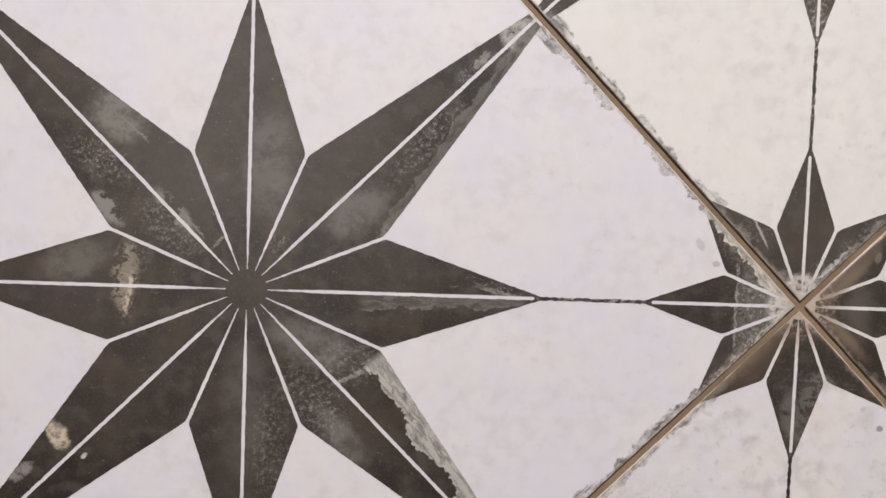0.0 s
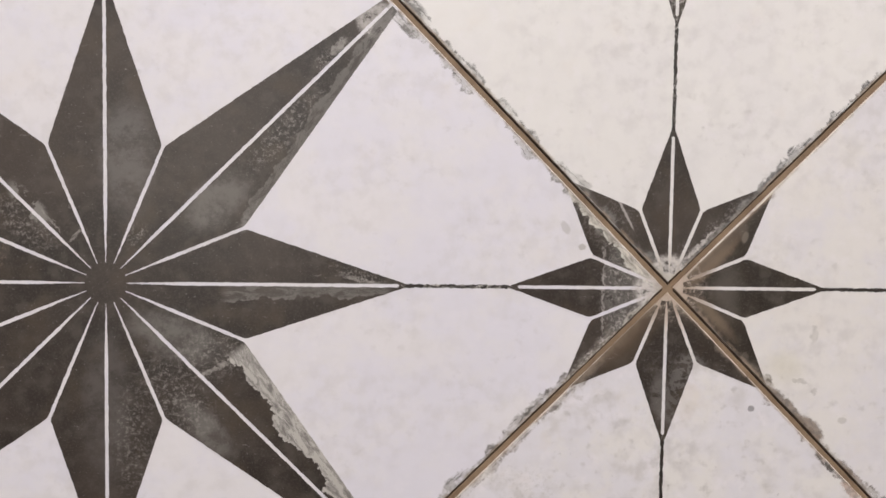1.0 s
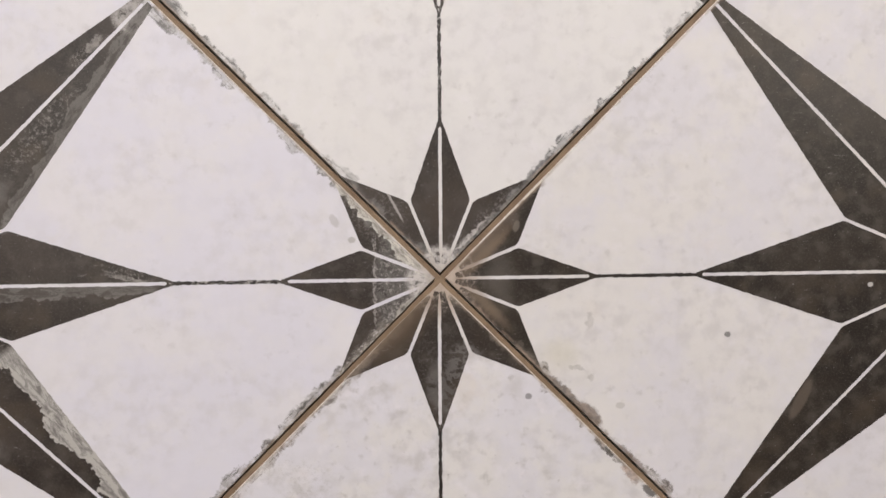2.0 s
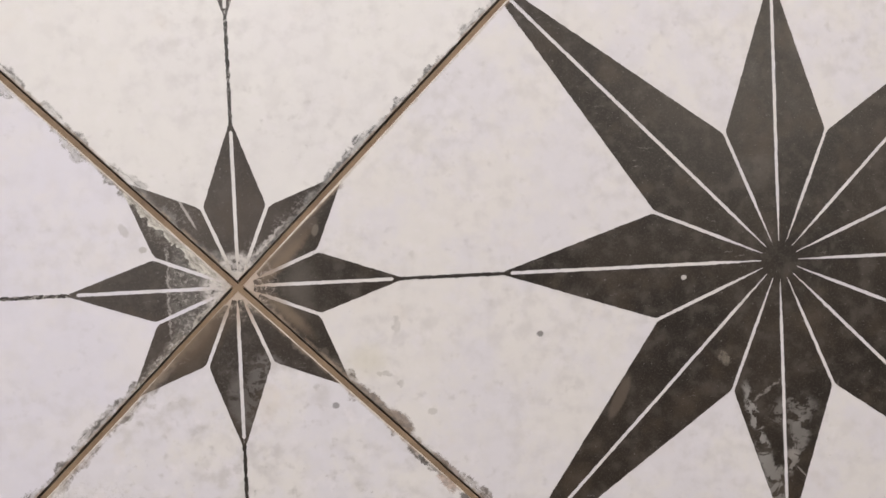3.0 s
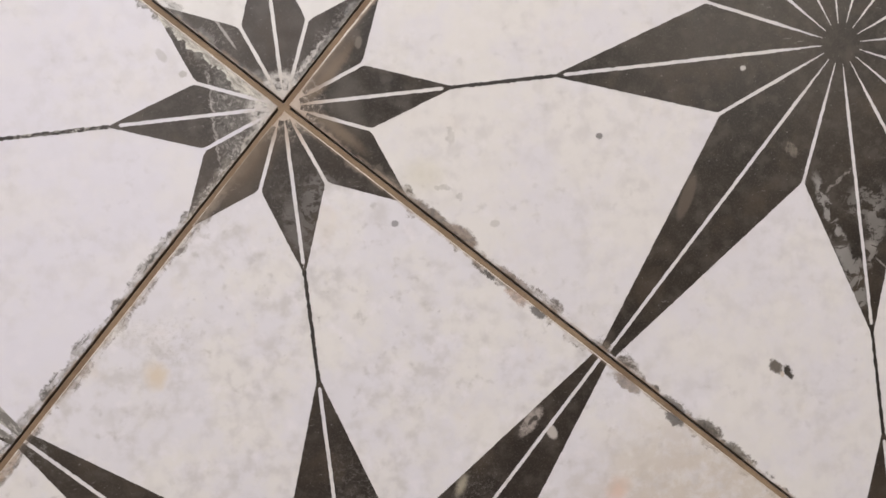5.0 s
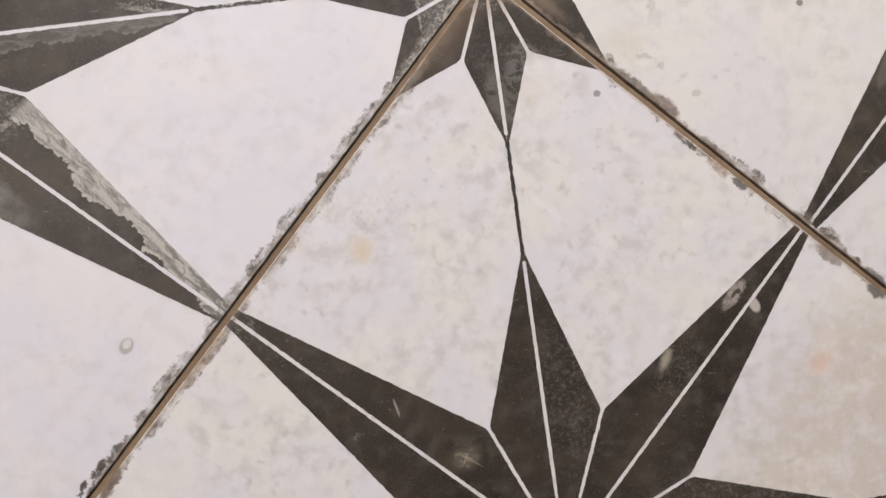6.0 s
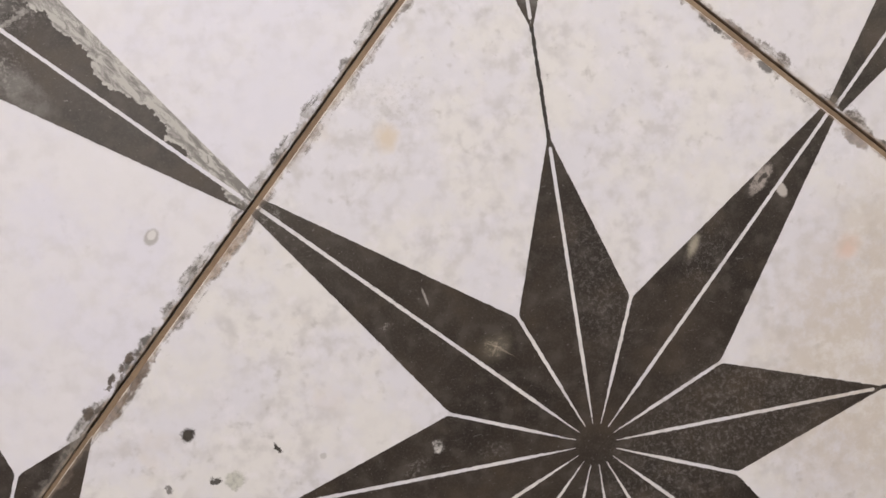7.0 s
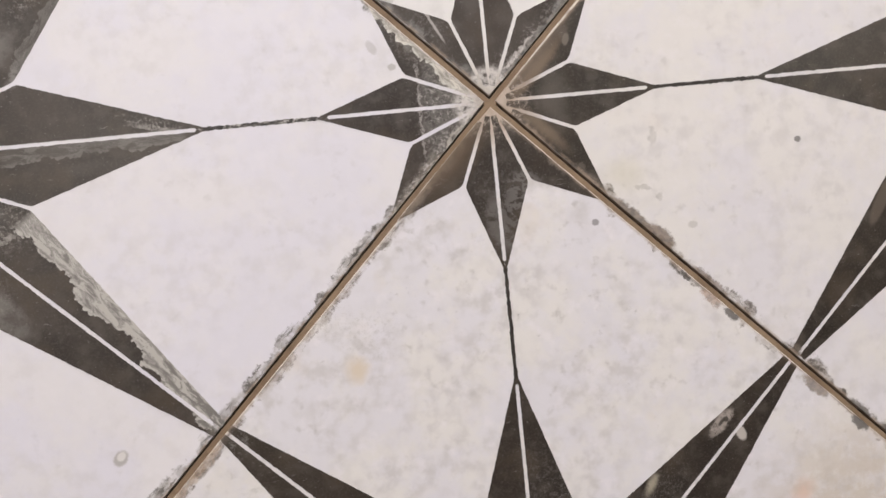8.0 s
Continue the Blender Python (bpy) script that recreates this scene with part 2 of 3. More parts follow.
        (-0.1480, 0.0230, 0.0018, 0.0016, 0, GREY, 0.5, "fine", "white"),
        (-0.0865, 0.1841, 0.0052, 0.0060, 0, (0.60, 0.50, 0.37), 0.75, "soft", "white"),
        (0.1600, 0.0836, 0.0070, 0.0052, 30, (0.68, 0.47, 0.38), 0.75, "soft", "white"),
        (-0.0466, 0.0635, 0.0075, 0.0060, 30, (0.13, 0.115, 0.085), 0.6, "soft", "print"),
        (-0.0466, 0.0635, 0.0060, 0.0048, 30, CREAM, 0.35, "spray", "print"),
        (-0.0440, 0.0620, 0.0085, 0.0004, -40, CREAM, 0.28, "fine", "print"),
        (-0.0480, 0.0645, 0.0050, 0.0004, -25, CREAM, 0.28, "fine", "print"),
        (-0.0470, 0.0625, 0.0040, 0.0004, 60, CREAM, 0.28, "fine", "print"),
        (0.0900, 0.0050, 0.0600, 0.0300, 10, GREY, 0.30, "spray", "print"),
        (0.0300, -0.0600, 0.0400, 0.0500, 0, GREY, 0.28, "spray", "print"),
        (0.0150, 0.0900, 0.0180, 0.0400, 0, GREY, 0.25, "spray", "print"),
        (-0.0861, 0.0156, 0.0026, 0.0032, 0, (0.5, 0.48, 0.46), 0.85, "wide", "print"),
        (-0.1000, 0.0060, 0.0070, 0.0036, 30, GREY, 0.5, "spray", "print"),
        (-0.0560, 0.0080, 0.0080, 0.0036, 0, GREY, 0.4, "spray", "print"),
        (0.1147, 0.1290, 0.0095, 0.0038, 45, (0.34, 0.30, 0.275), 0.85, "wide", "print"),
        (0.1150, 0.1290, 0.0026, 0.0010, 45, DARK, 0.9, "fine", "print"),
        (0.1175, 0.1305, 0.0015, 0.0015, 0, DARK, 0.9, "fine", "print"),
        (0.1260, 0.1213, 0.0028, 0.0044, 20, (0.5, 0.46, 0.43), 0.85, "fine", "print"),
        (0.0710, 0.0985, 0.0024, 0.0055, -30, (0.42, 0.38, 0.30), 0.7, "soft", "print"),
        (0.0770, 0.0930, 0.0200, 0.0100, 50, GREY, 0.25, "spray", "print"),
        (-0.0798, 0.0967, 0.0006, 0.0050, 12, GREY, 0.8, "fine", "print"),
        (-0.1030, 0.0850, 0.0034, 0.0012, 20, GREY, 0.6, "spray", "print"),
        (-0.1550, 0.1500, 0.0110, 0.0060, 45, (0.2, 0.19, 0.18), 0.7, "spray", "print"),
        (-0.0783, 0.2015, 0.0150, 0.0130, 0, GREY, 0.30, "spray", "white"),
        (-0.1000, 0.2120, 0.0120, 0.0080, 30, GREY, 0.26, "spray", "white"),
        (0.0522, 0.2498, 0.0020, 0.0018, 0, DARK, 0.6, "fine", "white"),
        (0.1900, 0.0300, 0.1050, 0.0740, 45, (0.52, 0.46, 0.395), 0.75, "cloudy", "white"),
        (0.0000, 0.3160, 0.0180, 0.0130, 0, (0.46, 0.40, 0.34), 0.85, "spray", "print"),
        (-0.0190, 0.2900, 0.0220, 0.0065, 48, (0.085, 0.060, 0.040), 0.65, "soft", "print"),
        (0.0010, 0.2600, 0.0160, 0.0320, 0, (0.13, 0.12, 0.115), 0.5, "spray", "print"),
        (0.1010, 0.2145, 0.0040, 0.0016, -45, DARK, 0.8, "wide", "both"),
        (0.1148, 0.2003, 0.0070, 0.0026, -45, (0.36, 0.25, 0.19), 0.7, "wide", "both"),
        (0.1257, 0.1897, 0.0050, 0.0026, -45, DARK, 0.8, "wide", "both"),
        (0.1722, 0.1428, 0.0090, 0.0034, -45, (0.20, 0.15, 0.11), 0.75, "wide", "both"),
        (0.1974, 0.1183, 0.0060, 0.0030, -45, DARK, 0.8, "wide", "both"),
        (-0.1770, 0.1395, 0.0200, 0.0028, 45, TAN, 0.5, "wide", "both"),
        (-0.2335, 0.0825, 0.0090, 0.0032, 48, (0.13, 0.09, 0.065), 0.85, "wide", "both"),
        (-0.2495, 0.0660, 0.0120, 0.0026, 46, (0.19, 0.14, 0.105), 0.75, "wide", "both"),
    ],
    ABOVE: [
        (0.0000, -0.3130, 0.0150, 0.0130, 0, (0.50, 0.46, 0.42), 0.80, "soft", "white"),
        (0.0176, -0.2962, 0.0120, 0.0013, 42, PALE, 0.85, "wide", "print"),
        (0.0100, -0.3000, 0.0045, 0.0040, 0, PALE, 0.6, "spray", "print"),
        (0.0260, -0.2880, 0.0060, 0.0050, 40, PALE, 0.5, "spray", "print"),
        (-0.0280, -0.2760, 0.0130, 0.0008, -62, PALE, 0.6, "fine", "print"),
        (-0.0300, -0.2800, 0.0120, 0.0100, -45, GREY, 0.3, "spray", "print"),
        (0.0000, -0.3130, 0.0110, 0.0105, 0, PALE, 0.92, "wide", "print"),
        (-0.0002, -0.1560, 0.0060, 0.0160, 0, PALE, 0.7, "spray", "print"),
        (0.0000, -0.1980, 0.0012, 0.0300, 0, GREY, 0.6, "spray", "print"),
        (0.0380, -0.2780, 0.0120, 0.0060, 45, GREY, 0.4, "spray", "print"),
    ],
    PLAIN: [
        (0.0600, 0.0400, 0.0200, 0.0120, 30, GREY, 0.3, "spray", "print"),
        (-0.0900, 0.0200, 0.0120, 0.0080, 10, GREY, 0.3, "wide", "print"),
        (0.0100, -0.1500, 0.0030, 0.0030, 0, GREY, 0.5, "fine", "white"),
    ],
}

# flaked strips: the glaze has come off along a line (x0, y0 to x1, y1), on its right side, so far at the start and at the end;
# pale tone, dark tone, strength, jaggedness
FLAKES = {
    LEFT: [
        (0.0790, -0.0330, 0.1800, -0.1800, 0.0120, 0.0100, (0.45, 0.43, 0.405), (0.180, 0.170, 0.160), 0.95, 1.0),
        (0.1600, -0.0008, 0.0640, -0.0008, -0.0055, -0.0085, (0.165, 0.155, 0.145), (0.075, 0.066, 0.058), 0.75, 0.6),
        (0.0800, 0.0360, 0.1790, 0.1790, -0.0055, -0.0080, (0.150, 0.140, 0.130), (0.060, 0.052, 0.046), 0.70, 0.5),
        (0.3215, 0.0000, 0.2420, 0.0795, -0.0085, -0.0040, (0.60, 0.565, 0.51), (0.26, 0.24, 0.215), 0.96, 0.8),
        (0.3215, 0.0000, 0.2520, -0.0695, 0.0045, 0.0030, (0.42, 0.39, 0.35), (0.075, 0.066, 0.058), 0.85, 0.9),
    ],
    ABOVE: [
        (0.0010, -0.3205, 0.0700, -0.2515, -0.0026, -0.0040, (0.22, 0.21, 0.20), (0.055, 0.048, 0.042), 0.70, 0.9),
    ],
    RIGHT: [],
    BELOW: [],
    PLAIN: [],
}

# dirt along the four edges of a tile: name of the edge, reach, cover, colour, strength
RIMS = {
    LEFT: [("ne", 0.0064, 0.54, (0.42, 0.40, 0.37), 0.80), ("se", 0.0060, 0.58, (0.30, 0.275, 0.245), 0.85)],
    RIGHT: [("nw", 0.0040, 0.46, (0.44, 0.36, 0.30), 0.50), ("sw", 0.0062, 0.52, (0.27, 0.225, 0.185), 0.85)],
    BELOW: [("nw", 0.0048, 0.58, (0.36, 0.29, 0.235), 0.75), ("ne", 0.0050, 0.50, (0.33, 0.275, 0.23), 0.75)],
    ABOVE: [("sw", 0.0056, 0.54, (0.34, 0.325, 0.31), 0.70), ("se", 0.0062, 0.55, (0.31, 0.305, 0.30), 0.85)],
    PLAIN: [("ne", 0.006, 0.45, GREY, 0.6), ("se", 0.008, 0.45, GREY, 0.7), ("sw", 0.006, 0.45, TAN, 0.5), ("nw", 0.006, 0.45, GREY, 0.6)],
}
EDGE_WAY = {"ne": (1, 1), "nw": (-1, 1), "sw": (-1, -1), "se": (1, -1)}


# ground colours of the white glaze, two tones, and how clouded it is
WHITES = {
    LEFT: ((0.660, 0.645, 0.715), (0.684, 0.664, 0.690), 0.42),
    RIGHT: ((0.648, 0.630, 0.668), (0.680, 0.657, 0.645), 0.60),
    BELOW: ((0.652, 0.637, 0.684), (0.686, 0.664, 0.652), 0.95),
    ABOVE: ((0.684, 0.668, 0.670), (0.702, 0.686, 0.676), 0.55),
    PLAIN: ((0.656, 0.638, 0.668), (0.688, 0.665, 0.650), 0.75),
}


# how dense the charcoal print is on each tile: dark and light tone
INKS = {
    LEFT: ((0.0165, 0.0120, 0.0102), (0.0420, 0.0315, 0.0262)),
    RIGHT: ((0.0115, 0.0083, 0.0062), (0.0250, 0.0185, 0.0135)),
    BELOW: ((0.0165, 0.0118, 0.0094), (0.0330, 0.0245, 0.0186)),
    ABOVE: ((0.0180, 0.0135, 0.0115), (0.0350, 0.0270, 0.0225)),
    PLAIN: ((0.0165, 0.0122, 0.0098), (0.0345, 0.0265, 0.0205)),
}


def glaze(which, printed, corners=False):
    """The matt glaze of one tile, white or printed in charcoal, with the tile's own stains and wear."""
    n = Nodes(("charcoal_corner_" if corners else "charcoal_print_") + which if printed else "white_glaze_" + which)
    seed = 3.7 * list(STAINS).index(which)
    shift = (seed, seed * 0.6, 0.3)
    base_at = n.shifted(shift)
    fine_at = n.ragged(520, 0.0026, shift)
    wide_at = n.ragged(210, 0.0095, shift)
    soft_at = n.ragged(60, 0.010, shift)
    veil_at = n.ragged(95, 0.018, shift)
    grain = n.noise(2600, 2.0, base_at)
    speck = n.noise(700, 8.0, base_at, 0.85)
    cloud = n.noise(14, 5.0, base_at, 0.6)
    mid = n.noise(100, 3.0, base_at, 0.52)
    if printed:
        # both tones of the print are raised round the corners
        corner_gain = 1.45 if corners else 1.0
        col = n.mix(n.ramp(cloud, 0.38, 0.62), *(tuple(c * corner_gain for c in ink) for ink in INKS[which]))
        col = n.mix(n.math("MULTIPLY", n.ramp(mid, 0.46, 0.70), 0.65), col, (0.072, 0.060, 0.051))
        col = n.mix(n.math("MULTIPLY", n.ramp(n.noise(34, 4.0, n.shifted((seed + 3, 8, 1))), 0.50, 0.70), 0.65), col, (0.058, 0.042, 0.029))
        flecks = n.math("MULTIPLY", n.ramp(speck, 0.60, 0.72), n.ramp(n.noise(40, 3.0, n.shifted((seed, 5, 2))), 0.48, 0.66))
        col = n.mix(n.math("MULTIPLY", flecks, 0.75), col, (0.20, 0.185, 0.17))
        pin = n.ramp(n.noise(640, 2.5, base_at, 0.6), 0.66, 0.73)
        col = n.mix(n.math("MULTIPLY", pin, 0.55), col, (0.25, 0.24, 0.23))
        col = n.mix(n.math("MULTIPLY", n.ramp(n.noise(820, 4.0, base_at, 0.7), 0.47, 0.66), 0.45), col, (0.074, 0.062, 0.053))
        # hair-thin scratches in two directions
        for turn, k in ((35, 0.0), (-52, 4.0)):
            m = n.tree.nodes.new("ShaderNodeMapping")
            m.inputs["Rotation"].default_value, m.inputs["Scale"].default_value = (0, 0, radians(turn)), (70, 900, 1)
            n.put(m.inputs["Vector"], n.vec("ADD", soft_at, (seed + k, k, 0)))
            hair = n.ramp(n.noise(1.0, 2.0, m.outputs[0]), 0.69, 0.74)
            hair = n.math("MULTIPLY", hair, n.ramp(n.noise(26, 2.0, n.shifted((seed - k, 3, 1))), 0.50, 0.62))
            col = n.mix(n.math("MULTIPLY", hair, 0.65), col, (0.24, 0.23, 0.22))
    else:
        one, two, clouded = WHITES[which]
        col = n.mix(n.ramp(n.noise(22, 5.0, base_at, 0.65), 0.38, 0.62), one, two)
        col = n.mix(n.math("MULTIPLY", n.math("MULTIPLY", n.ramp(mid, 0.40, 0.70), n.ramp(n.noise(19, 3.0, n.shifted((seed + 1, 4, 6))), 0.38, 0.60, 0.20, 1.0)), 0.80 * clouded), col, (0.510, 0.489, 0.492))
        pale = n.ramp(n.noise(80, 5.0, n.shifted((seed + 2, 7, 0)), 0.6), 0.52, 0.72)
        col = n.mix(n.math("MULTIPLY", pale, 0.60 * clouded), col, (0.74, 0.71, 0.75))
        veil = n.math("MULTIPLY", n.ramp(n.noise(130, 5.0, base_at, 0.55), 0.54, 0.76), n.ramp(n.noise(24, 2.0, base_at), 0.44, 0.62))
        col = n.mix(n.math("MULTIPLY", veil, 0.60 * clouded), col, (0.36, 0.34, 0.33))
        # smudges: ragged grey specks that gather in places
        spot = n.math("MULTIPLY", n.ramp(n.noise(150, 5.0, n.shifted((seed + 6, 1, 4)), 0.70), 0.62, 0.76), n.ramp(n.noise(17, 3.0, n.shifted((seed + 4, 9, 2))), 0.45, 0.62))
        col = n.mix(n.math("MULTIPLY", spot, 0.75 * clouded), col, (0.30, 0.285, 0.28))
        warm = n.ramp(n.noise(33, 3.0, n.shifted((seed + 9, 2, 0))), 0.58, 0.76)
        col = n.mix(n.math("MULTIPLY", warm, 0.25 * clouded), col, (0.62, 0.53, 0.43))
        col = n.mix(n.math("MULTIPLY", n.ramp(grain, 0.35, 0.7), 0.10), col, (0.54, 0.52, 0.51))
    # dirt along the joints: streaks that follow the edge
    for name, reach, cover, tint, strength in RIMS[which]:
        way = EDGE_WAY[name]
        d = n.math("SUBTRACT", EDGE, n.vec("DOT_PRODUCT", fine_at, (way[0] * 0.70711, way[1] * 0.70711, 0)))
        length = n.vec("DOT_PRODUCT", n.coord, (-way[1] * 0.70711, way[0] * 0.70711, 0))
        join = n.tree.nodes.new("ShaderNodeCombineXYZ")
        n.put(join.inputs[0], length)
        n.put(join.inputs[1], n.math("MULTIPLY", d, 0.35))
        join.inputs[2].default_value = seed + way[0] * 1.7 + way[1] * 0.9
        lane = join.outputs[0]
        stretch_at = n.tree.nodes.new("ShaderNodeMapping")
        stretch_at.inputs["Scale"].default_value = (1, 3.5, 1)
        n.put(stretch_at.inputs["Vector"], lane)
        streak = n.noise(95, 5.0, stretch_at.outputs[0], 0.68)
        swell = n.noise(30, 6.0, lane, 0.66)
        width = n.math("MULTIPLY", n.ramp(swell, 1 - cover - 0.06, 1 - cover + 0.16), reach)
        inside = n.math("SUBTRACT", width, d)
        wash = n.math("MULTIPLY", n.ramp(inside, -0.0010, 0.0018), n.ramp(streak, 0.38, 0.58, 0.25, 1.0))
        col = n.mix(n.math("MULTIPLY", wash, strength * 0.85), col, tuple(c * 0.85 for c in tint))
        dark = n.math("MULTIPLY", n.ramp(inside, -0.0003, 0.0006), n.ramp(streak, 0.535, 0.63))
        col = n.mix(n.math("MULTIPLY", dark, strength), col, tuple(c * 0.24 for c in tint))
        rim = n.math("MULTIPLY", n.ramp(n.math("ABSOLUTE", inside), 0.0012, 0.0002), n.ramp(streak, 0.46, 0.58))
        rim = n.math("MULTIPLY", rim, n.ramp(width, 0.0008, 0.0025))
        col = n.mix(n.math("MULTIPLY", rim, 0.8 * strength), col, tuple(c * 0.36 for c in tint))
        # water marks strung along the edge, each with a darker brim
        sway = n.math("MULTIPLY", n.math("SUBTRACT", n.noise(240, 3.0, lane), 0.5), 0.006)
        dist, pick, depth = n.voronoi(185, n.joined(n.math("ADD", n.math("MULTIPLY", length, 0.62), n.math("ADD", sway, seed)), n.math("ADD", d, sway)))
        brim = n.math("ADD", n.math("MULTIPLY", pick, 0.50), 0.14)
        near = n.math("MULTIPLY", n.ramp(depth, n.math("MULTIPLY", width, 0.95), n.math("MULTIPLY", width, 0.75)), n.ramp(width, 0.0010, 0.0024))
        disc = n.math("MULTIPLY", n.ramp(n.math("SUBTRACT", brim, dist), -0.06, 0.14), near)
        col = n.mix(n.math("MULTIPLY", disc, 0.38 * strength), col, tuple(c * 0.50 for c in tint))
        ring = n.math("MULTIPLY", n.ramp(n.math("ABSOLUTE", n.math("SUBTRACT", n.math("SUBTRACT", brim, dist), 0.06)), 0.10, 0.01), near)
        ring = n.math("MULTIPLY", ring, n.ramp(streak, 0.44, 0.60))
        col = n.mix(n.math("MULTIPLY", ring, 0.40 * strength), col, tuple(c * 0.22 for c in tint))
        # black strokes that run along the edge
        lie = n.tree.nodes.new("ShaderNodeMapping")
        lie.inputs["Scale"].default_value = (55, 520, 1)
        n.put(lie.inputs["Vector"], n.joined(length, n.math("ADD", d, n.math("MULTIPLY", sway, 0.35)), seed + 2.0))
        stroke = n.math("MULTIPLY", n.ramp(n.noise(1.0, 5.0, lie.outputs[0], 0.66), 0.53, 0.61), n.ramp(n.math("SUBTRACT", width, d), -0.0016, 0.0006))
        col = n.mix(n.math("MULTIPLY", stroke, 0.85 * strength), col, tuple(c * 0.18 for c in tint))
        thin = n.math("MULTIPLY", n.ramp(d, 0.0022, 0.0004), n.ramp(streak, 0.40, 0.56))
        col = n.mix(n.math("MULTIPLY", thin, 0.6), col, (0.34, 0.26, 0.20))
        # glint painted on the upper edges, which face the bright panel: a thin pale line
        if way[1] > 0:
            glint = n.math("SUBTRACT", EDGE, n.vec("DOT_PRODUCT", n.coord, (way[0] * 0.70711, way[1] * 0.70711, 0)))
            glint = n.math("MULTIPLY", n.ramp(glint, 0.00055, 0.00035), n.ramp(n.noise(70, 4.0, lane, 0.7), 0.36, 0.48, 0.25, 1.0))
            col = n.mix(n.math("MULTIPLY", glint, 0.9), col, (0.74, 0.68, 0.60))
    # single stains, chips and worn patches
    spray = n.ramp(n.noise(380, 7.0, n.shifted((seed + 5, 3, 2)), 0.82), 0.50, 0.60)
    flaked = n.ramp(n.noise(125, 6.0, base_at, 0.68, warp=0.6), 0.490, 0.515)
    stone = n.ramp(n.noise(240, 6.0, base_at, 0.75, warp=0.35), 0.34, 0.60, 0.45, 1.15)
    for x, y, rx, ry, turn, tint, strength, rag, on in STAINS[which]:
        if on != "both" and (on == "print") != printed:
            continue
        far = math.hypot(x, y)
        if printed and (far < 0.17 if corners else far > 0.235):
            continue
        at = {"fine": fine_at, "wide": wide_at, "soft": soft_at, "spray": wide_at, "cloudy": veil_at, "flaked": wide_at}[rag]
        mask = n.blob(at, x, y, rx, ry, turn, {"fine": 0.22, "wide": 0.22, "soft": 0.75, "spray": 0.55, "cloudy": 0.42, "flaked": 0.30}[rag])
        if rag == "spray":
            mask = n.math("MULTIPLY", mask, spray)
        if rag == "flaked":
            mask = n.math("MULTIPLY", mask, flaked)
        if rag == "wide" and printed:
            mask = n.math("MULTIPLY", mask, n.ramp(stone, 0.48, 0.66, 0.15, 1.0))
        if rag == "cloudy":
            mask = n.math("MULTIPLY", mask, n.ramp(n.noise(70, 6.0, base_at, 0.75), 0.38, 0.58, 0.35, 1.0))
        mask = n.math("MULTIPLY", mask, strength)
        tone = n.mix(1.0, tint, stone, "MULTIPLY") if rag == "wide" else tint
        col = n.mix(mask, col, tone)
    # strips where the glaze has flaked off, with a jagged brim
    for x0, y0, x1, y1, w0, w1, pale_tone, dark_tone, strength, jag in FLAKES[which] if printed else ():
        if (math.hypot(x0, y0) > 0.2) != corners:
            continue
        s_, d, size = n.along(x0, y0, x1, y1)
        if w0 < 0:
            d = n.math("MULTIPLY", d, -1.0)
        lane = n.joined(s_, d, seed + x0)
        wide = n.ramp(s_, 0.0, size, abs(w0), abs(w1), smooth=False)
        wave = n.math("SUBTRACT", n.noise(62, 2.0, n.joined(s_, n.math("MULTIPLY", d, 0.4), seed + y0)), 0.5)
        tooth = n.math("SUBTRACT", n.noise(330, 3.0, lane, 0.6), 0.5)
        inside = n.math("SUBTRACT", wide, d)
        inside = n.math("ADD", inside, n.math("MULTIPLY", wave, 0.022 * jag))
        inside = n.math("ADD", inside, n.math("MULTIPLY", tooth, 0.0075 * jag))
        ends = n.math("MULTIPLY", n.ramp(s_, -0.002, 0.004), n.ramp(s_, size + 0.002, size - 0.006))
        ends = n.math("MULTIPLY", ends, n.ramp(d, -0.0025, -0.0015))
        mask = n.math("MULTIPLY", n.ramp(inside, -0.0001, 0.0005), ends)
        lie = n.tree.nodes.new("ShaderNodeMapping")
        lie.inputs["Scale"].default_value = (105, 320, 1)
        n.put(lie.inputs["Vector"], lane)
        sheet = n.noise(1.0, 5.0, lie.outputs[0], 0.66, warp=0.9)
        tail = n.ramp(s_, size * 0.50, size * 0.85, 0.0, 0.11)
        tone = n.mix(n.ramp(n.math("SUBTRACT", sheet, tail), 0.36, 0.54), dark_tone, pale_tone)
        tone = n.mix(n.math("MULTIPLY", n.ramp(n.math("ABSOLUTE", n.math("SUBTRACT", sheet, 0.50)), 0.022, 0.004), 0.55), tone, tuple(c * 0.45 for c in dark_tone))
        brim = n.math("MULTIPLY", n.ramp(inside, 0.0030, 0.0008), n.ramp(tooth, -0.06, 0.08))
        tone = n.mix(n.math("MULTIPLY", brim, 0.75), tone, tuple(min(0.62, c * 1.12) for c in pale_tone))
        col = n.mix(n.math("MULTIPLY", mask, strength), col, tone)
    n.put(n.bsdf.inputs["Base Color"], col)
    # where the print is worn through to the pale body it is rougher and a little lower
    grey = n.tree.nodes.new("ShaderNodeRGBToBW")
    n.put(grey.inputs[0], col)
    worn = n.ramp(grey.outputs[0], 0.10, 0.40) if printed else n.ramp(grey.outputs[0], 0.60, 0.25)
    rough = n.ramp(mid, 0.3, 0.7, 0.29 if printed else 0.38, 0.39 if printed else 0.46)
    n.put(n.bsdf.inputs["Roughness"], n.math("ADD", rough, n.math("MULTIPLY", worn, 0.12)))
    n.bsdf.inputs["Specular IOR Level"].default_value = 0.5
    height = n.math("ADD", n.math("MULTIPLY", speck, 0.5), n.math("MULTIPLY", mid, 0.8))
    n.bump(height, 0.30, 0.00030)
    return n.mat


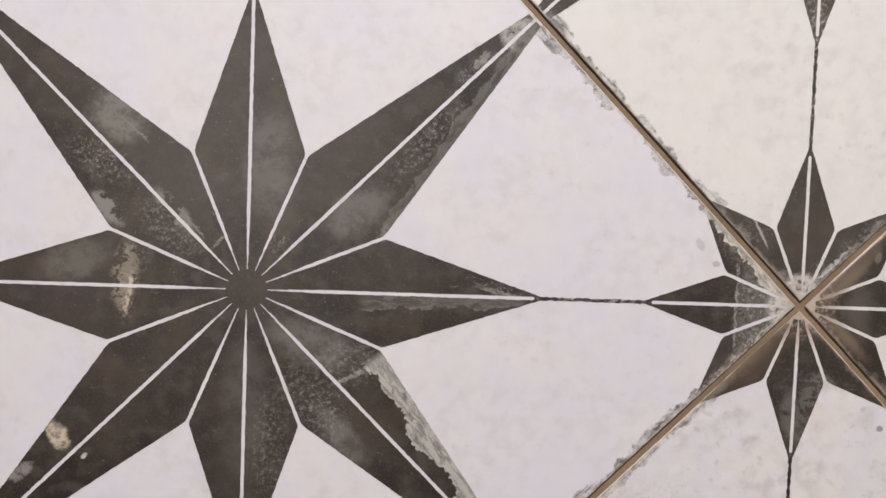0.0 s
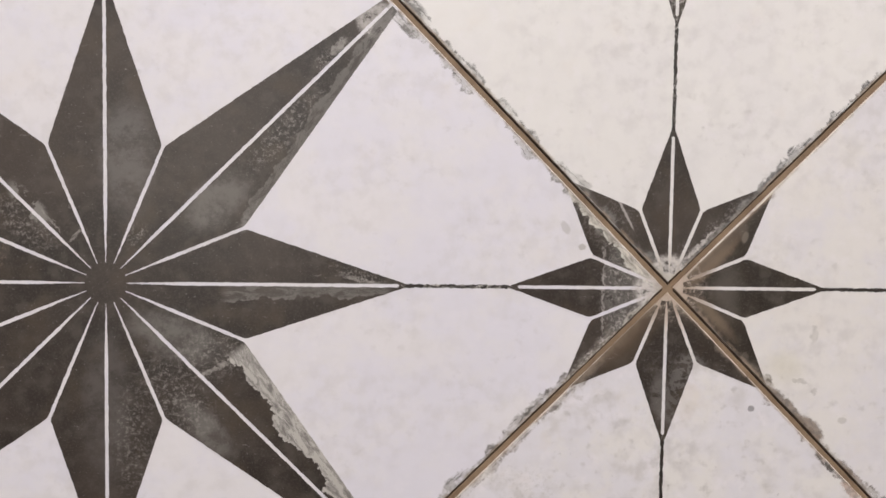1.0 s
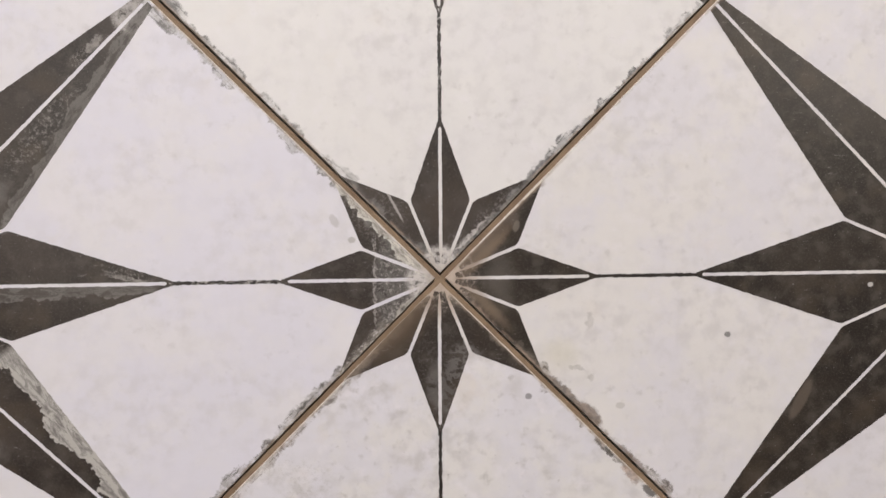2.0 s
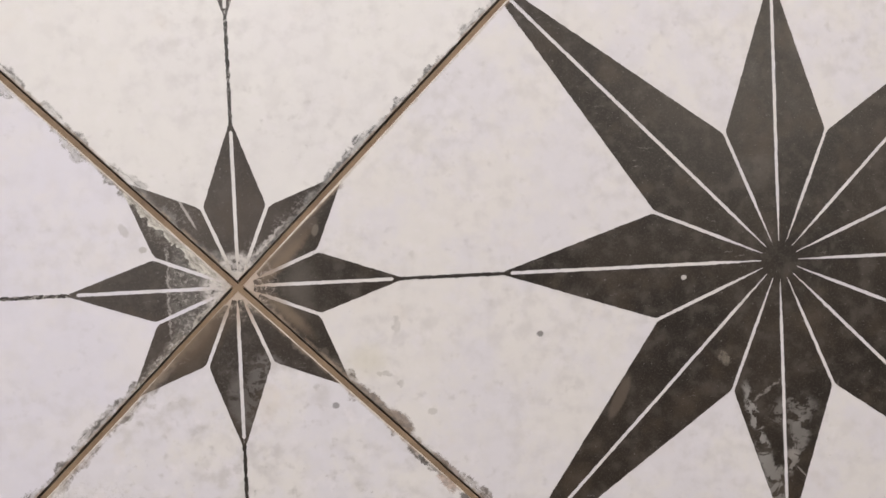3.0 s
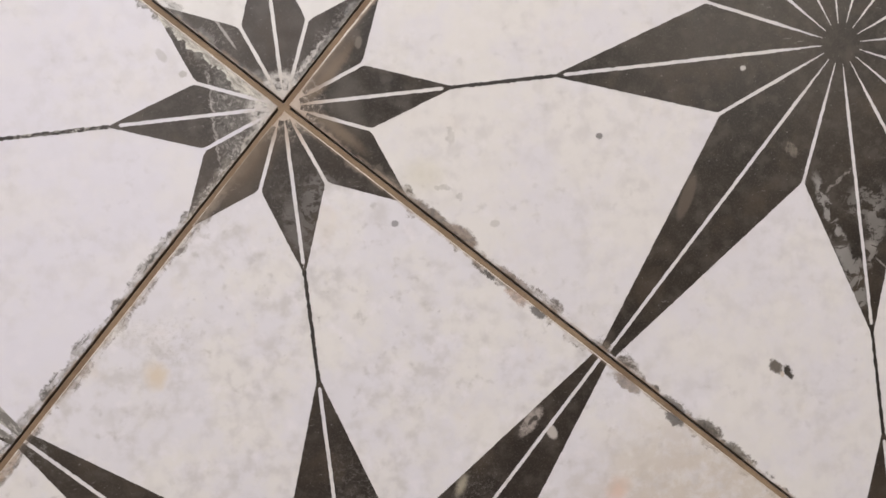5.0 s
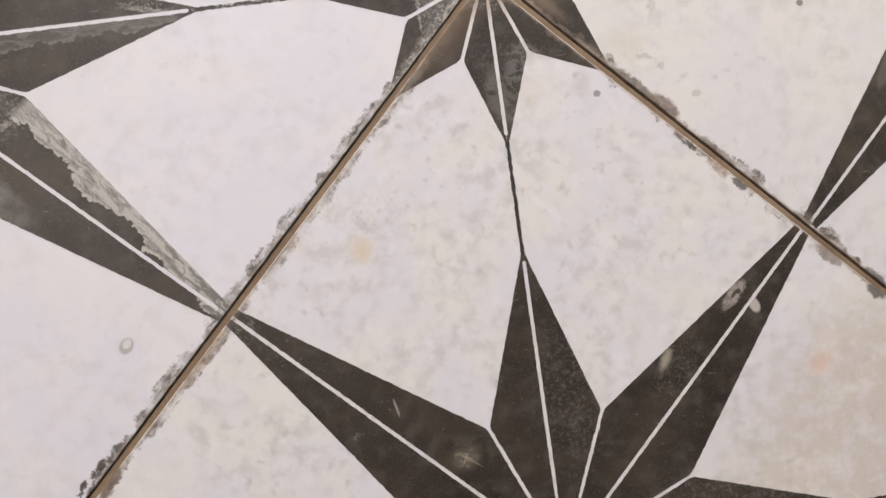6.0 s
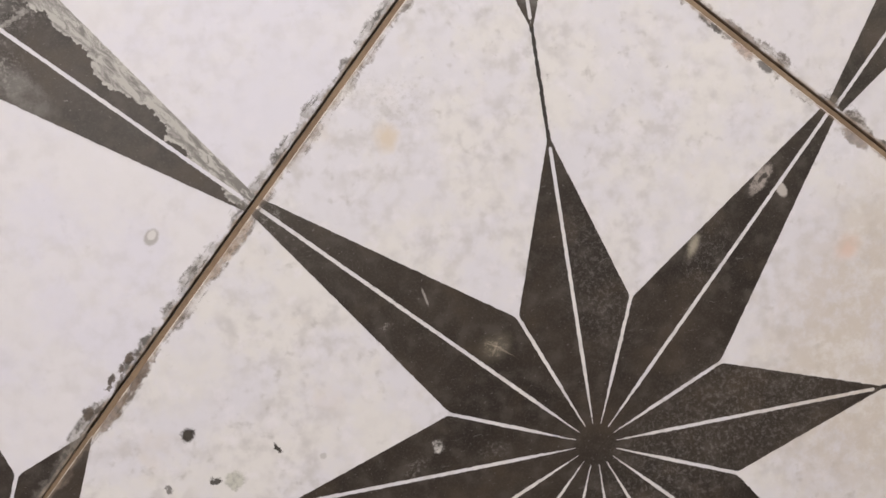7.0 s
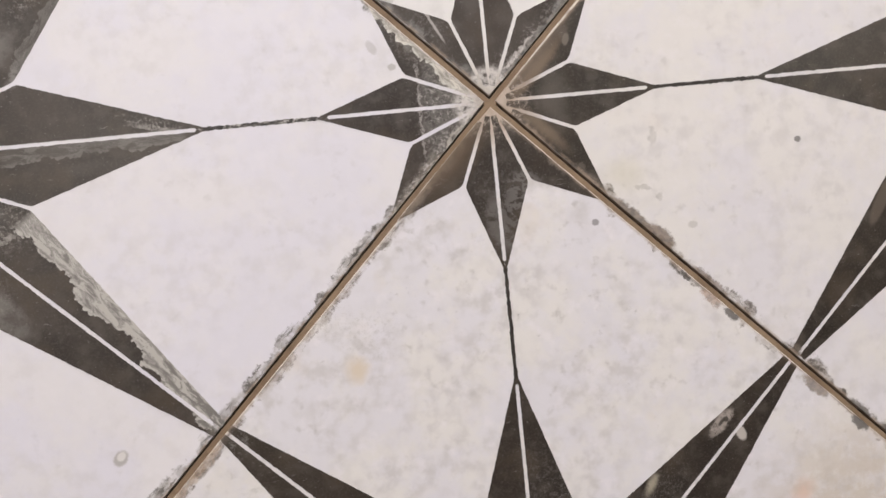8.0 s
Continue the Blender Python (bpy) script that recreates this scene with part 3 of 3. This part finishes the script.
def link_mat(which, worn):
    """The thin black line between two stars; worn: how much of it has been rubbed off."""
    n = Nodes("black_line_" + which)
    rub = n.noise(330, 5.0, None, 0.7)
    col = n.mix(n.ramp(n.noise(120, 3.0), 0.35, 0.65), (0.010, 0.0075, 0.006), (0.026, 0.020, 0.016))
    gone = n.math("MULTIPLY", n.ramp(rub, 0.60 - 0.22 * worn, 0.68 - 0.20 * worn), n.ramp(n.noise(45, 2.0, n.shifted((2, 5, 1))), 0.55 - 0.25 * worn, 0.68 - 0.25 * worn))
    n.put(n.bsdf.inputs["Base Color"], n.mix(n.math("MULTIPLY", gone, 0.85), col, (0.42, 0.40, 0.38)))
    n.bsdf.inputs["Roughness"].default_value = 0.42
    n.bump(rub, 0.3, 0.0003)
    return n.mat


def plaster(name, tint):
    n = Nodes(name)
    c = n.mix(n.ramp(n.noise(3, 4.0), 0.3, 0.7), tuple(v * 0.95 for v in tint), tint)
    n.put(n.bsdf.inputs["Base Color"], c)
    n.bsdf.inputs["Roughness"].default_value = 0.85
    n.bump(n.noise(220, 4.0), 0.3, 0.001)
    return n.mat


def grout_mat():
    n = Nodes("brown_grout")
    c = n.mix(n.ramp(n.noise(26, 4.0), 0.34, 0.68), (0.182, 0.120, 0.074), (0.258, 0.182, 0.116))
    c = n.mix(n.math("MULTIPLY", n.ramp(n.noise(500, 3.0), 0.5, 0.75), 0.5), c, (0.13, 0.085, 0.055))
    c = n.mix(n.math("MULTIPLY", n.ramp(n.noise(60, 3.0, n.shifted((4, 1, 0))), 0.62, 0.74), 0.5), c, (0.36, 0.30, 0.24))
    n.put(n.bsdf.inputs["Base Color"], c)
    n.bsdf.inputs["Roughness"].default_value = 0.72
    n.bump(n.noise(1400, 3.0), 0.5, 0.0004)
    return n.mat


def body_mat():
    n = Nodes("biscuit_body")
    c = n.mix(n.ramp(n.noise(300, 3.0), 0.35, 0.65), (0.20, 0.135, 0.095), (0.30, 0.215, 0.155))
    n.put(n.bsdf.inputs["Base Color"], c)
    n.bsdf.inputs["Roughness"].default_value = 0.5
    n.bump(n.noise(900, 2.0), 0.4, 0.0003)
    return n.mat


MAT_WHITE = {k: glaze(k, False) for k in STAINS}
MAT_PRINT = {k: glaze(k, True) for k in STAINS}
MAT_CORNER = {k: glaze(k, True, True) for k in STAINS}
MAT_LINK = {k: link_mat(k, {LEFT: 0.50, ABOVE: 0.45}.get(k, 0.0)) for k in STAINS}
MAT_GROUT, MAT_BODY = grout_mat(), body_mat()
MAT_WALL = plaster("pale_plaster", (0.74, 0.71, 0.68))
MAT_SCREED = plaster("grey_screed", (0.42, 0.40, 0.38))
MAT_METAL = plaster("white_enamel", (0.8, 0.8, 0.8))


def diffuser(watts):
    n = Nodes("light_diffuser")
    n.bsdf.inputs["Emission Color"].default_value = (1.0, 0.97, 0.985, 1)
    n.bsdf.inputs["Emission Strength"].default_value = watts * 0.06
    return n.mat


# ---------------------------------------------------------------- mesh helpers
def mesh_of(name, verts, faces, *mats, slots=None):
    me = bpy.data.meshes.new(name)
    me.from_pydata(verts, [], faces)
    for m in mats:
        me.materials.append(m)
    if slots:
        for poly, k in zip(me.polygons, slots):
            poly.material_index = k
    me.update()
    return me


def under(name, me, parent, label=""):
    ob = new(name, me)
    ob.parent = parent
    return tagged(ob, label=label)


def block(name, lo, hi, mat, kind="structure", label="", category=""):
    (a, b, c), (d, e, f) = lo, hi
    verts = [(a, b, c), (d, b, c), (d, e, c), (a, e, c), (a, b, f), (d, b, f), (d, e, f), (a, e, f)]
    faces = [(3, 2, 1, 0), (4, 5, 6, 7), (0, 1, 5, 4), (1, 2, 6, 5), (2, 3, 7, 6), (3, 0, 4, 7)]
    return tagged(new(name, mesh_of(name, verts, faces, mat)), label, category, kind=kind)


def rough_outline(points, step, shake, seed, keep=()):
    """A closed outline cut into short steps and shaken sideways by noise; the edges named in keep stay straight."""
    out = []
    for i, p in enumerate(points):
        q = points[(i + 1) % len(points)]
        a, b = Vector((*p, 0)), Vector((*q, 0))
        n = max(1, int((b - a).length / step))
        side = Vector((-(b - a).y, (b - a).x, 0)).normalized()
        for k in range(n):
            at = a.lerp(b, k / n)
            if k and i not in keep:
                w = noise.noise((at.x * 900 + seed, at.y * 900, seed * 0.37)) * 0.7 + noise.noise((at.x * 260, at.y * 260 + seed, 5.1)) * 0.6
                at = at + side * (w * shake)
            out.append((at.x, at.y))
    return out


def plate(outlines, place, top, depth):
    """Verts and faces of thin plates with upright sides; place carries an outline point to the tile."""
    verts, faces = [], []
    for pts in outlines:
        pts = [place(*p) for p in pts]
        area = sum(p[0] * q[1] - q[0] * p[1] for p, q in zip(pts, pts[1:] + pts[:1]))
        if area < 0:
            pts = pts[::-1]
        k, m = len(verts), len(pts)
        verts += [(x, y, top) for x, y in pts] + [(x, y, top - depth) for x, y in pts]
        faces.append(tuple(range(k, k + m)))
        faces += [(k + i, k + m + i, k + m + (i + 1) % m, k + (i + 1) % m) for i in range(m)]
    return verts, faces


def turner(deg, cx=0.0, cy=0.0, mirror=1):
    c, s_ = math.cos(radians(deg)), math.sin(radians(deg))
    return lambda x, y: (cx + c * x - s_ * y * mirror, cy + s_ * x + c * y * mirror)


def half_blade(r, a, tip, inner, waist, cut=None):
    """One half of a star's blade, its axis along x: from the hub to the tip, between the white lines."""
    ca, sa = math.cos(radians(a)), math.sin(radians(a))
    vx, vy = r * ca + GAP * sa * 0.6, r * sa - GAP * ca
    pts = [(inner, 0.0002), (waist, GAP)]
    if cut is None:
        pts += [(tip - 0.0042, GAP), (tip - 0.0032, 0.0), (tip + 0.0004, 0.0), (tip + 0.0004, 0.0010)]
    else:
        pts += [(cut, GAP), (cut, vy + (0.0001 - vy) * (cut - vx) / (tip - vx))]
    # the waist corner is slightly rounded
    end = pts[-1]
    e = Vector((end[0] - vx, end[1] - vy)).normalized() * 0.0022
    w = Vector((-ca, -sa)) * 0.0016
    pts += [(vx + e.x, vy + e.y), (vx + (e.x + w.x) * 0.22, vy + (e.y + w.y) * 0.22), (vx + w.x, vy + w.y)]
    pts += [(waist * ca + GAP * sa, waist * sa - GAP * ca), (inner * ca + 0.0002 * sa, inner * sa - 0.0002 * ca)]
    return pts


def both_halves(r, a, tip, inner, waist, cut, seed):
    one = half_blade(r, a, tip, inner, waist, cut)
    mirrored = [(x, -y) for x, y in one]
    return [rough_outline(one, 0.0009, 0.00038, seed), rough_outline(mirrored, 0.0009, 0.00038, seed + 3.3)]


def tile_mesh(which, seed):
    """A square tile standing on its corner, with eased and slightly uneven edges and a biscuit body."""
    c = EDGE * math.sqrt(2)
    ring = rough_outline([(c, 0), (0, c), (-c, 0), (0, -c)], 0.003, 0.00022, seed)
    m = len(ring)
    scaled = lambda f, z: [(x * f, y * f, z) for x, y in ring]
    verts = scaled(1, -0.009) + scaled(1, -0.0007) + scaled(0.9989, -0.00022) + scaled(0.9978, 0.0)
    faces = [tuple(range(m - 1, -1, -1)), tuple(range(3 * m, 4 * m))]
    slots = [1, 0]
    for k in range(3):
        faces += [(k * m + i, k * m + (i + 1) % m, (k + 1) * m + (i + 1) % m, (k + 1) * m + i) for i in range(m)]
        slots += [1 if k < 1 else 0] * m
    return mesh_of("tile", verts, faces, MAT_WHITE[which], MAT_BODY, slots=slots)


def star_meshes(which, seed):
    """All the printed shapes of one tile: (name, mesh, label)."""
    mat, corner, out = MAT_PRINT[which], MAT_CORNER[which], []
    for k in range(8):
        axis = k % 2 == 1
        a = 45 - BIG_A if axis else BIG_A
        halves = both_halves(BIG_R, a, 0.2515 if axis else BIG_L, 0.0112, 0.042, 0.2244 if axis else None, seed + 7 * k)
        out.append(("star_blade", mesh_of("star_blade", *plate(halves, turner(45 * k), PRINT, PRINT * 2), mat), ""))
    hub = rough_outline([(0.0117 * math.cos(i * 0.3927), 0.0117 * math.sin(i * 0.3927)) for i in range(16)], 0.001, 0.0002, seed + 70)
    out.append(("star_hub", mesh_of("star_hub", *plate([hub], turner(0), PRINT + 0.00006, PRINT * 2), mat), "round charcoal hub"))
    for k in range(4):
        way = 90 * k
        cx, cy = HALF * math.cos(radians(way)), HALF * math.sin(radians(way))
        halves = both_halves(SMALL_R, SMALL_A, SMALL_L, 0.0085, 0.018, None, seed + 90 + 7 * k)
        out.append(("corner_blade", mesh_of("corner_blade", *plate(halves, turner(way + 180, cx, cy), PRINT, PRINT * 2), corner), ""))
        b = 45 - SMALL_A
        vx, vy = SMALL_R * math.cos(radians(b)), SMALL_R * math.sin(radians(b))
        sb, cb = math.sin(radians(b)), math.cos(radians(b))
        cut_y = 0.0019 if which == RIGHT else 0.0022
        end_x = vx + (vy - cut_y) * (SMALL_AXIS - vx) / vy
        edge_blade = [(0.012, cut_y), (end_x, cut_y), (vx + GAP * sb + 0.0018, vy - GAP * cb - 0.0009), (vx + GAP * sb - 0.0012, vy - GAP * cb - 0.0005),
                      (0.018 * cb + GAP * sb, 0.018 * sb - GAP * cb), (0.0125 * cb + 0.0003 * sb, 0.0125 * sb - 0.0003 * cb)]
        for side in (1, -1):
            rim = rough_outline(edge_blade, 0.0009, 0.00024, seed + 130 + 9 * k + side)
            place = turner(way + 180 - 45 * side, cx, cy, side)
            out.append(("edge_blade", mesh_of("edge_blade", *plate([rim], place, PRINT, PRINT * 2), corner), ""))
        line = rough_outline([(BIG_L - 0.001, -0.0010), (HALF - SMALL_L + 0.001, -0.0010), (HALF - SMALL_L + 0.001, 0.0010), (BIG_L - 0.001, 0.0010)],
                             0.0008, 0.00075, seed + 170 + k)
        out.append(("link_line", mesh_of("link_line", *plate([line], turner(way), PRINT * 0.8, PRINT * 2), MAT_LINK[which]), "thin worn charcoal line"))
    return out


# ---------------------------------------------------------------- the closed room round the floor
W, TOP = 2.6, 2.55
block("subfloor", (-W, -W, -0.12), (W, W, -0.0092), MAT_SCREED, label="grey cement screed under and round the tiles", category="floor")
block("wall_north", (-W, W, -0.12), (W, W + 0.12, TOP), MAT_WALL, label="plain pale plastered wall", category="wall")
block("wall_south", (-W, -W - 0.12, -0.12), (W, -W, TOP), MAT_WALL, label="plain pale plastered wall", category="wall")
block("wall_east", (W, -W, -0.12), (W + 0.12, W, TOP), MAT_WALL, label="plain pale plastered wall", category="wall")
block("wall_west", (-W - 0.12, -W, -0.12), (-W, W, TOP), MAT_WALL, label="plain pale plastered wall", category="wall")
block("ceiling", (-W - 0.12, -W - 0.12, TOP), (W + 0.12, W + 0.12, TOP + 0.12), MAT_WALL, label="plain pale plastered ceiling", category="ceiling")


def ceiling_light(at, glow):
    """A square panel light: a frame of four bars round a diffuser."""
    top = new("ceiling_light")
    top.location = (at[0], at[1], TOP)
    tagged(top, "square white panel light on the ceiling", "ceiling light", "ceiling panel lights")
    for k in range(4):
        place = turner(90 * k)
        bar = [(-0.325, -0.325), (0.325, -0.325), (0.295, -0.295), (-0.295, -0.295)]
        under("frame_bar", mesh_of("frame_bar", *plate([bar], place, -0.001, 0.05), MAT_METAL), top)
    pane = [(-0.294, -0.294), (0.294, -0.294), (0.294, 0.294), (-0.294, 0.294)]
    under("diffuser", mesh_of("diffuser", *plate([pane], turner(0), -0.002, 0.030), glow), top, "glowing white diffuser")


for at, size, watts, tint in LIGHTS:
    ceiling_light(at, diffuser(watts))

# ---------------------------------------------------------------- the tiled floor
floor = tagged(new("floor"), "white patinated star-pattern ceramic tiles with brown grout joints", "floor", kind="structure")

# which tile lies where: steps of half a diagonal, with its finish and how far its print is off the middle
SPECIAL = {
    (-1, 0): (LEFT, -0.0004, -0.0012, 0.12),
    (1, 0): (RIGHT, 0.0008, -0.0001, 0.02),
    (0, -1): (BELOW, -0.0006, 0.0004, -0.02),
    (0, 1): (ABOVE, 0.0002, 0.0, 0.06),
}
LABELS = {
    LEFT: "white star tile with scuffed, flaking charcoal blades",
    RIGHT: "white star tile with a peeled lower blade and black chips",
    BELOW: "white star tile with black chips and rust-brown edge stains",
    ABOVE: "white star tile with faded blade tips and grey edges",
    PLAIN: "white star tile with a charcoal star print",
}
made = {}
for i in range(-3, 4):
    for j in range(-3, 4):
        if (i + j) % 2 == 0 or abs(i) + abs(j) > 3:
            continue
        which, dx, dy, turn = SPECIAL.get((i, j), (PLAIN, 0.0, 0.0, 0.0))
        if which not in made:
            seed = 11.3 * (1 + len(made))
            made[which] = (tile_mesh(which, seed), star_meshes(which, seed))
        slab, prints = made[which]
        tile = under("tile", slab, floor, LABELS[which])
        tile.matrix_basis = pose(i * HALF, j * HALF, 0)
        for name, me, label in prints:
            under(name, me, tile, label).matrix_basis = pose(dx, dy, 0, 0, 0, turn)

# grout: long strips sunk between the tiles; a narrow crack left on the upper side deepens the shadow line there
for way, z in ((45, -0.00125), (-45, -0.00110)):
    for k in range(-2, 3):
        reach = 2 * PITCH + 0.004
        off = k * PITCH
        near, far = off - 0.0034, off + 0.0009
        strip = rough_outline([(-reach, near), (reach, near), (reach, far), (-reach, far)], 0.006, 0.00022, k + way)
        under("grout_line", mesh_of("grout_line", *plate([strip], turner(way), z, 0.0072 + z), MAT_GROUT), floor)
